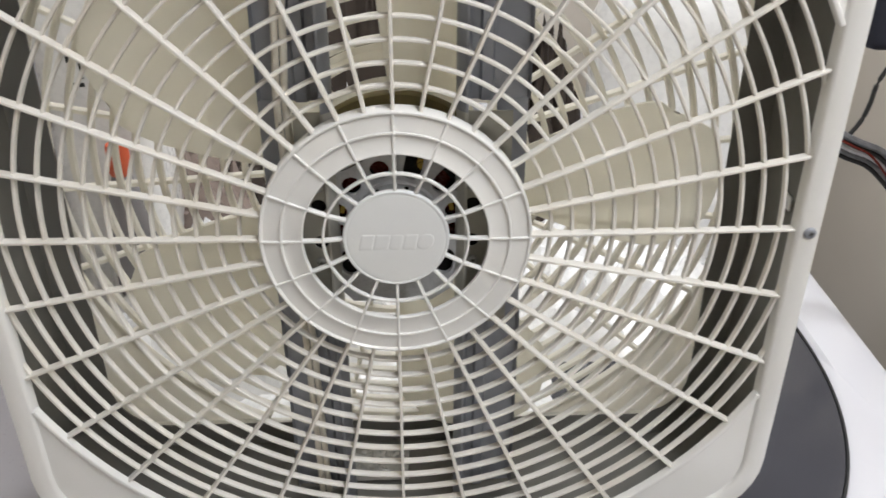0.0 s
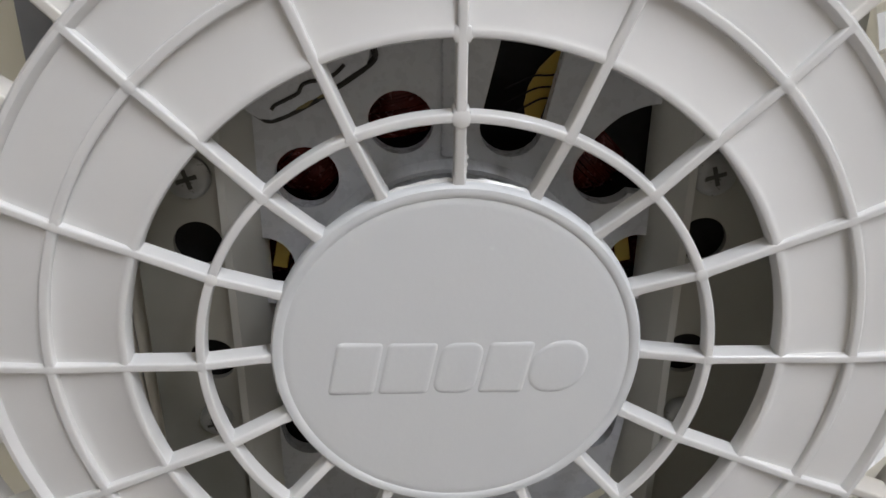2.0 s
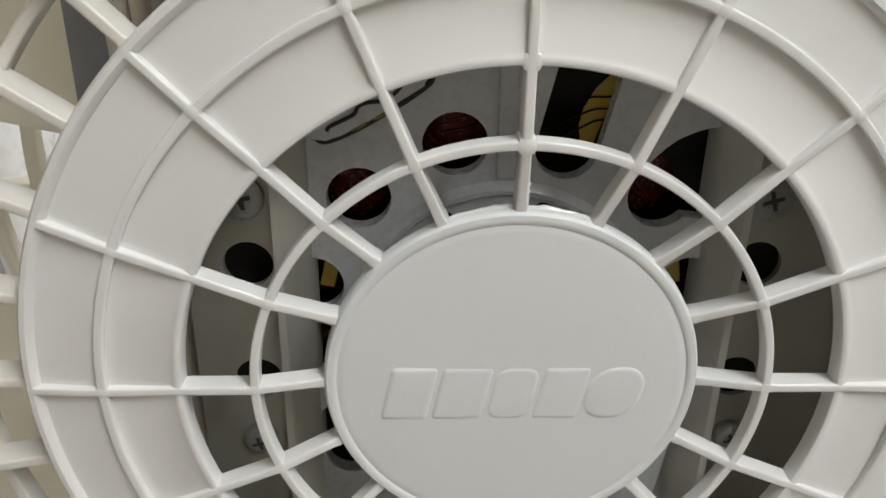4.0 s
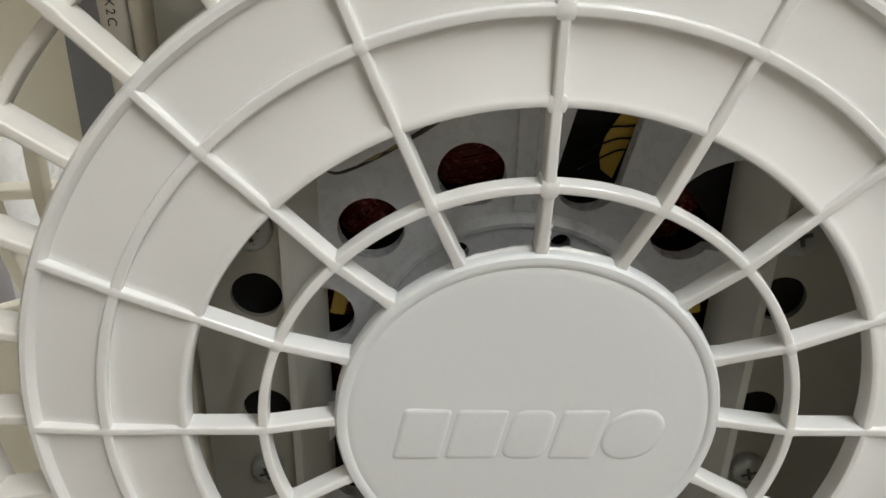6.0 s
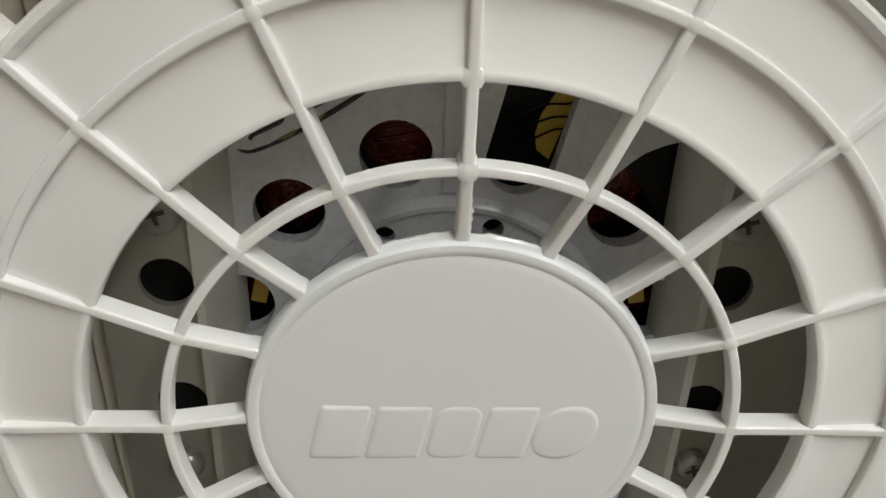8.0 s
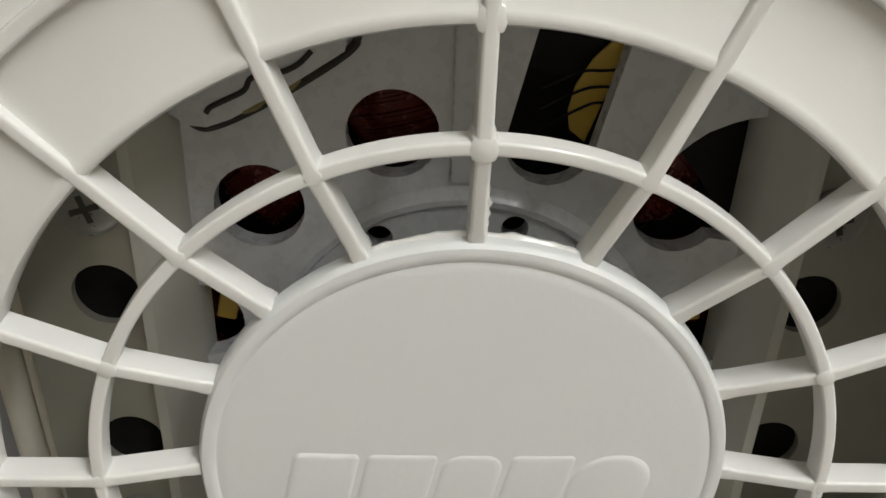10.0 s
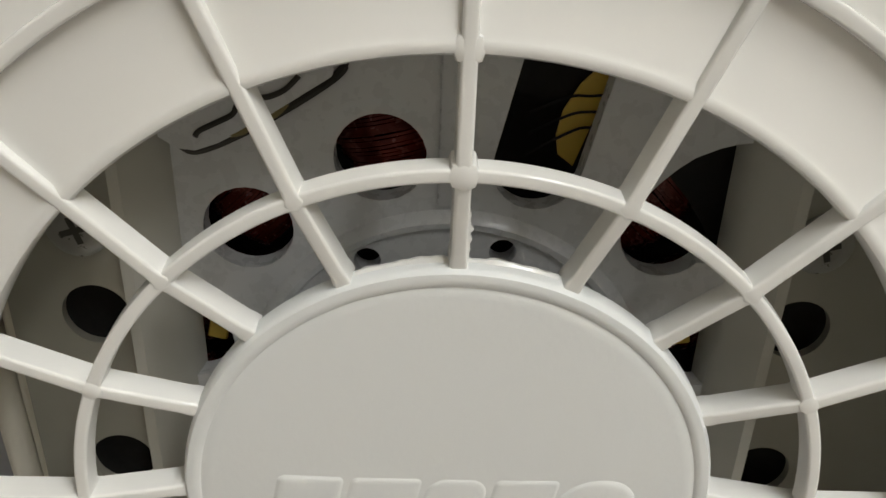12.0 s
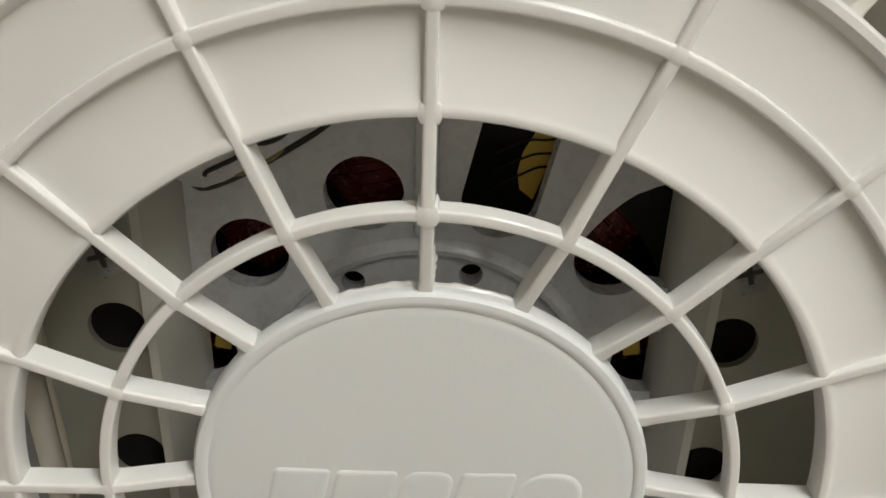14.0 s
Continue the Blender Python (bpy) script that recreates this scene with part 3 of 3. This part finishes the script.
# fine dark crack in the plate's paint
part("crack", tube(bmesh.new(), [(-0.0246, 0.0247, 0.0158), (-0.0228, 0.0247, 0.0171), (-0.0223, 0.0247, 0.0182), (-0.0214, 0.0247, 0.0186), (-0.0209, 0.0247, 0.0193), (-0.0197, 0.0247, 0.0195)], 0.00012, 5), GUM, motor, "hairline crack in the grey paint")

for a_, b_ in (((-0.0285, 0.0226, 0.0400), (-0.0255, 0.0226, 0.0417)), ((-0.0246, 0.0226, 0.0420), (-0.0212, 0.0226, 0.0443))):
    part("brass_tag", tube(bmesh.new(), [a_, ((a_[0] + b_[0]) / 2 + 0.0002, 0.0224, (a_[2] + b_[2]) / 2 - 0.0003), b_], 0.0004, 6), OLIVE, motor, "short yellowed strip")

# impeller: five wide pitched blades on a drum
bm = bmesh.new()
lathe(bm, [(0.0500, 0.066), (0.0705, 0.064), (0.0725, 0.066), (0.0725, 0.098), (0.0700, 0.101), (0.0100, 0.102)], 72)
impeller = part("impeller", bm, BLADE, fan, "cream plastic fan wheel")
# added olive-brown band: the shade on the drum's front face, put into colour
bm = bmesh.new()
lathe(bm, [(0.0600, 0.0640), (0.0722, 0.0625), (0.0736, 0.0645), (0.0736, 0.0680), (0.0600, 0.0680)], 72, True)
part("drum_shade_band", bm, OLIVE, impeller, "drum's front edge with its shade painted in olive-brown")


def blade_mesh():
    bm = bmesh.new()
    nr, na = 14, 12
    front_, back_ = [], []
    for i in range(nr + 1):
        f_ = i / nr
        r = 0.070 + (0.226 - 0.070) * f_
        half = radians(21 + 2 * math.sin(f_ * math.pi) - 2.5 * f_ ** 3)
        row = []
        for j in range(na + 1):
            u = -1 + 2 * j / na
            a = half * u * (0.86 if u > 0 else 1.0)
            if f_ > 0.85:
                rr = r - 0.018 * (abs(u) ** 4) * (f_ - 0.85) / 0.15
            else:
                rr = r
            rr -= 0.026 * max(0.0, -u) ** 3 * f_ ** 3
            y = 0.082 + 0.019 * u * (1.0 - 0.25 * f_) - 0.006 * (1 - u * u)
            row.append((rr * math.sin(a), y, rr * math.cos(a)))
        front_.append(row)
    grid = [[bm.verts.new(p_) for p_ in row] for row in front_]
    grid2 = [[bm.verts.new((p_[0], p_[1] + 0.0022, p_[2])) for p_ in row] for row in front_]
    for i in range(nr):
        for j in range(na):
            bm.faces.new((grid[i][j], grid[i][j + 1], grid[i + 1][j + 1], grid[i + 1][j]))
            bm.faces.new((grid2[i][j], grid2[i + 1][j], grid2[i + 1][j + 1], grid2[i][j + 1]))
    rim = [(0, j) for j in range(na + 1)] + [(i, na) for i in range(1, nr + 1)] + [(nr, j) for j in range(na - 1, -1, -1)] + [(i, 0) for i in range(nr - 1, 0, -1)]
    for (a, b), (c, d) in zip(rim, rim[1:] + rim[:1]):
        bm.faces.new((grid[a][b], grid2[a][b], grid2[c][d], grid[c][d]))
    return mesh_of("blade", bm, BLADE)


BLADE_MESH = blade_mesh()
for k in range(5):
    ob = part("blade", BLADE_MESH, BLADE, impeller)
    ob.rotation_euler = (0, radians(72 * k + 18.5), 0)

# flex down the left strut, with its print
for n_, x in enumerate((-0.0697, -0.0647)):
    pts_ = [(x + 0.004, 0.0390, 0.244), (x + 0.003, 0.0390, 0.18), (x + 0.001, 0.0360, 0.115), (x, 0.0290, 0.080), (x + 0.001, 0.0290, 0.045), (x + 0.001, 0.0300, -0.02), (x + 0.004, 0.0320, -0.10), (x + 0.006, 0.0340, -0.243)]
    cord = part("flex", tube(bmesh.new(), pts_, 0.0023, 12), LEAD, fan, "ivory two-core flex")
    if n_ == 0:
        txt = bpy.data.curves.new("print", "FONT")
        txt.body, txt.size, txt.extrude = "18X2C", 0.0021, 0.00005
        txt.space_character = 1.35
        tmp = new("print", txt)
        me = bpy.data.meshes.new_from_object(tmp)
        bpy.data.objects.remove(tmp)
        me.materials.append(INK)
        lab = part("print", me, INK, cord, "small black print on the flex")
        lab.matrix_basis = pose(x + 0.0005, 0.0252, 0.0690, 90, 90, 0)

# ---------------------------------------------------------------- washing machine
washer = thing("washing_machine", "white top-loading washing machine with smoked glass lid under the fan", "washing machine", (0.130, 0.13, 0))
WX0, WX1, WY0, WY1 = -0.345, 0.362, -0.30, 0.64


def round_rect(x0, x1, y0, y1, r, n=10):
    out = []
    for cx, cy, q in ((x1 - r, y1 - r, 0), (x0 + r, y1 - r, 1), (x0 + r, y0 + r, 2), (x1 - r, y0 + r, 3)):
        for k in range(n + 1):
            a = q * math.pi / 2 + k * math.pi / 2 / n
            out.append((cx + r * math.cos(a), cy + r * math.sin(a)))
    return out


def lid_outline(inset):
    """The lid's oval, a little squarer than an ellipse, with as many points as the top's outline."""
    out = []
    for k in range(LN):
        a = (k + 0.5) * 2 * math.pi / LN
        c, s_ = math.cos(a), math.sin(a)
        out.append(((LX - inset) * math.copysign(abs(c) ** 0.92, c), LYC + (LY - inset) * math.copysign(abs(s_) ** 0.92, s_)))
    return out


bm = bmesh.new()
rows = []
for inset, z in ((0.004, 0.0), (0.0, 0.02), (0.0, TOP - 0.03), (0.002, TOP - 0.018), (0.008, TOP - 0.008), (0.018, TOP - 0.006)):
    rows.append([(x, y, z) for x, y in round_rect(WX0 + inset, WX1 - inset, WY0 + inset, WY1 - inset, 0.06, 54)])
loops(bm, rows)
part("cabinet", bm, ENAMEL, washer, "glossy white enamel cabinet")
# rim round the lid, sloping in
LX, LY, LYC, LN = 0.290, 0.350, 0.130, 220
bm = bmesh.new()
rows = []
for f_, z in ((0.0, TOP - 0.0062), (0.15, TOP + 0.004), (0.55, TOP + 0.006), (0.9, TOP + 0.003), (1.0, TOP - 0.004)):
    a_ = round_rect(WX0 + 0.018, WX1 - 0.018, WY0 + 0.018, WY1 - 0.018, 0.05, 54)
    b_ = lid_outline(0.0)
    rows.append([(xa + (xb - xa) * f_, ya + (yb - ya) * f_, z) for (xa, ya), (xb, yb) in zip(a_, b_)])
loops(bm, rows, caps=False)
part("top_rim", bm, ENAMEL, washer, "rounded glossy white rim round the lid")
bm = bmesh.new()
rows = [[(x, y, z) for x, y in lid_outline(i2)] for i2, z in ((0.0, TOP - 0.005), (0.0005, TOP - 0.0005), (0.0025, TOP - 0.0005), (0.0032, TOP - 0.005))]
loops(bm, rows, caps=False)
part("gasket", bm, RUBBER, washer, "thin black lid seal")
bm = bmesh.new()
rows = [[(x, y, z) for x, y in lid_outline(i2)] for i2, z in ((0.0032, TOP - 0.006), (0.0036, TOP - 0.0015), (0.008, TOP), (0.030, TOP), (0.06, TOP))]
loops(bm, rows)
part("lid", bm, GLASS, washer, "smoked grey glass lid")
bm = bmesh.new()
box(bm, WX0 + 0.01, WX1 - 0.01, 0.485, 0.625, TOP - 0.01, TOP + 0.09, 0.03, 4)
part("console", bm, ENAMEL, washer, "white rear control console")

# ---------------------------------------------------------------- dryer on the other side
dryer = thing("tumble_dryer", "lilac-grey enamelled dryer with a raised console beside the washing machine", "dryer", (-0.575, 0.13, 0))
bm = bmesh.new()
box(bm, -0.34, 0.34, -0.30, 0.64, 0.0, TOP - 0.0005, 0.012, 3)
part("cabinet", bm, GREYTOP, dryer, "lilac-grey enamel cabinet")
bm = bmesh.new()
box(bm, -0.33, 0.17, 0.165, 0.40, TOP + 0.004, TOP + 0.26, 0.02, 4)
part("console", bm, GREYTOP, dryer, "lilac-grey rear console")
# added dark strip for the shadow along the console's foot
bm = bmesh.new()
box(bm, -0.33, 0.17, 0.160, 0.40, TOP - 0.001, TOP + 0.006, 0.002, 1)
part("base_shade_strip", bm, RUBBER, dryer, "dark strip standing in for the shade under the console")
part("handle", tube(bmesh.new(), [(0.02, 0.168, TOP + 0.086), (0.04, 0.14, TOP + 0.088), (0.12, 0.14, TOP + 0.088), (0.145, 0.168, TOP + 0.086)], 0.007, 10), ENAMEL, dryer, "white console handle")


# ---------------------------------------------------------------- things behind the fan
def crumple(w, d, h, seed, n=34, fold=1.0):
    """A crumpled sheet heaped up, as cloth or a plastic bag lies."""
    bm = bmesh.new()
    grid = []
    for i in range(n + 1):
        row = []
        for j in range(n + 1):
            u, v = i / n * 2 - 1, j / n * 2 - 1
            edge_ = max(0.0, 1 - max(abs(u), abs(v)) ** 6)
            p_ = Vector((u * 3.1 * fold, v * 3.1 * fold, seed))
            q_ = noise.noise(p_) * 0.5 + abs(noise.noise(p_ * 2.3)) * 0.8 + abs(noise.noise(p_ * 5.1)) * 0.35
            z = h * max(0.02, (0.35 + 0.65 * (1 - 0.5 * (u * u + v * v))) * (0.45 + 0.75 * q_)) * edge_
            wob = 0.06 * noise.noise(Vector((u * 2, v * 2, seed + 9)))
            row.append(bm.verts.new((w / 2 * (u + wob), d / 2 * (v + wob), z)))
        grid.append(row)
    for i in range(n):
        for j in range(n):
            bm.faces.new((grid[i][j], grid[i + 1][j], grid[i + 1][j + 1], grid[i][j + 1]))
    return bm


def bag(at, w, d, h, seed, label, n=34):
    """A crumpled carrier bag with its two handles."""
    ob = thing("plastic_bag", label, "bag", at, "white bags behind the fan")
    part("body", crumple(w, d, h, seed, n), BAG, ob)
    for k in (-1, 1):
        x, y = k * w * 0.30, -d * 0.36
        part("handle", tube(bmesh.new(), [(x - 0.03, y, 0.004), (x - 0.025, y - 0.035, 0.012), (x, y - 0.05, 0.006), (x + 0.025, y - 0.03, 0.014), (x + 0.03, y, 0.004)], 0.004, 7), BAG, ob)
    return ob


def bottle(name, at, r, h, mat, cap_mat, label):
    ob = thing(name, label, "bottle", at)
    prof = [(0.001, 0.0), (r * 0.92, 0.0), (r, 0.006), (r, h * 0.62), (r * 0.86, h * 0.72), (r * 0.45, h * 0.82), (r * 0.38, h * 0.86)]
    bm = bmesh.new()
    rows = [[(q * math.cos(2 * math.pi * k / 32), 0.72 * q * math.sin(2 * math.pi * k / 32), z) for k in range(32)] for q, z in prof]
    loops(bm, rows)
    part("body", bm, mat, ob)
    bm = bmesh.new()
    rows = [[(q * math.cos(2 * math.pi * k / 24), q * math.sin(2 * math.pi * k / 24), z) for k in range(24)] for q, z in ((r * 0.44, h * 0.85), (r * 0.46, h * 0.86), (r * 0.44, h * 0.99), (r * 0.40, h))]
    loops(bm, rows)
    part("lid", bm, cap_mat, ob)
    return ob


bag((0.205, 0.365, TOP), 0.33, 0.27, 0.075, 3.3, "crumpled white plastic bag on the washing machine lid")
bag((-0.165, 0.325, TOP), 0.36, 0.30, 0.10, 7.9, "crumpled white plastic bag beside a dark garment")
bag((-0.01, 0.19, TOP), 0.30, 0.10, 0.022, 2.2, "flattened white plastic bag close behind the fan")
jug = thing("detergent_jug", "tall white plastic detergent jug with dark print on the dryer", "jug", (-0.300, 0.395, TOP - 0.0005))
bm = bmesh.new()
rows = []
for inset, z in ((0.006, 0.0), (0.0, 0.008), (0.0, 0.20), (0.004, 0.215), (0.0, 0.23), (0.001, 0.355), (0.012, 0.385), (0.026, 0.400)):
    rows.append([(x, y, z) for x, y in rounded_rect(0.052 - inset, 0.050 - inset, 0.024 - 0.5 * inset)])
loops(bm, rows)
part("body", bm, BAG, jug)
bm = bmesh.new()
rows = [[(q * math.cos(2 * math.pi * k / 24), q * math.sin(2 * math.pi * k / 24), z) for k in range(24)] for q, z in ((0.022, 0.399), (0.023, 0.402), (0.0225, 0.424), (0.020, 0.427))]
loops(bm, rows)
part("lid", bm, BAG, jug)
for x0, x1, z0, z1 in ((-0.014, -0.008, 0.278, 0.284), (-0.003, -0.0005, 0.262, 0.300), (-0.016, -0.001, 0.254, 0.258), (0.012, 0.030, 0.246, 0.250)):
    part("print", box(bmesh.new(), x0, x1, -0.0506, -0.0490, z0, z1), INK, jug, "small dark print bar")
solo("dark_garment", crumple(0.17, 0.12, 0.52, 14.2, 40), CLOTH_DARK, "tall dark brown garment heaped against the wall", "clothing", (-0.055, 0.70, TOP + 0.0))
bag((-0.045, 0.53, TOP), 0.17, 0.15, 0.20, 6.1, "gathered white plastic bag behind the fan", 40)
solo("dark_bag", crumple(0.13, 0.14, 0.31, 5.1), CLOTH_DARK, "upright dark brown cloth bag beside a white bottle", "bag", (0.165, 0.54, TOP))
solo("dark_garment", crumple(0.20, 0.17, 0.13, 8.4), CLOTH_DARK, "heaped dark brown garment behind the fan", "clothing", (-0.19, 0.57, TOP))
solo("taupe_garment", crumple(0.34, 0.22, 0.20, 12.3), CLOTH_TAUPE, "heaped taupe garment beside a slim grey bottle", "clothing", (-0.335, 0.50, TOP))
solo("grey_garment", crumple(0.14, 0.12, 0.17, 1.7), CLOTH_GREY, "heaped grey garment between bags", "clothing", (0.065, 0.58, TOP))
bottle("detergent_bottle", (0.335, 0.500, TOP + 0.001), 0.118, 0.44, BAG, BAG, "large white plastic detergent bottle with screw lid")
bottle("spray_bottle", (-0.272, 0.315, TOP + 0.001), 0.024, 0.206, CLOTH_GREY, ORANGE, "slim grey bottle with an orange-red cap")

# flex, hose bundle and hanging cloth by the side wall
bm = tube(bmesh.new(), [(0.60, 0.345, HUB + 0.16), (0.52, 0.342, HUB + 0.06), (0.476, 0.34, HUB - 0.010), (0.469, 0.34, HUB - 0.044), (0.464, 0.34, HUB - 0.062), (0.452, 0.34, HUB - 0.082)], 0.0024)
solo("black_flex", bm, RUBBER, "thin black flex hanging beside the wall", "cable")
bundle = thing("cable_bundle", "bundle of dark and grey striped cables beside the wall", "cables", (0, 0, HUB))
for k in range(5):
    dy, dz = 0.0050 * (k - 2), -0.0062 * (k - 2)
    part("cord", tube(bmesh.new(), [(0.38, 0.36 + dy, -0.055 + dz), (0.457, 0.345 + dy, -0.091 + dz), (0.506, 0.345 + dy, -0.117 + dz), (0.58, 0.35 + dy, -0.21 + dz), (0.64, 0.36 + dy, -0.40 + dz)], 0.0034, 8), (TUBE, RUBBER, BRACKET, TUBE, RUBBER)[k], bundle)
bm = tube(bmesh.new(), [(0.40, 0.335, HUB - 0.058), (0.457, 0.333, HUB - 0.085), (0.490, 0.333, HUB - 0.106), (0.56, 0.340, HUB - 0.19)], 0.0014, 10)
solo("red_flex", bm, COPPER, "red flex lying on the braided hose", "cable")
bm = box(bmesh.new(), 0.459, 0.658, 0.35, 0.42, HUB + 0.004, HUB + 0.5, 0.015, 3)
solo("hanging_cloth", bm, NAVY, "dark navy cloth hanging on the wall", "cloth")
bag((-0.535, 0.165, TOP), 0.17, 0.20, 0.10, 4.6, "crumpled white plastic bag on the grey dryer top")
# small things inside the housing
bm = box(bmesh.new(), 0.2615, 0.2632, 0.038, 0.053, -0.0045, 0.0055, 0.0004, 1)
part("sticker", bm, BAG, fan, "small white sticker inside the housing")
ob = part("wrapper", crumple(0.062, 0.040, 0.008, 9.7, 24, 2.0), FOIL, fan, "scrap of clear glossy wrapping in the housing")
ob.location = (-0.027, 0.068, -0.2475)
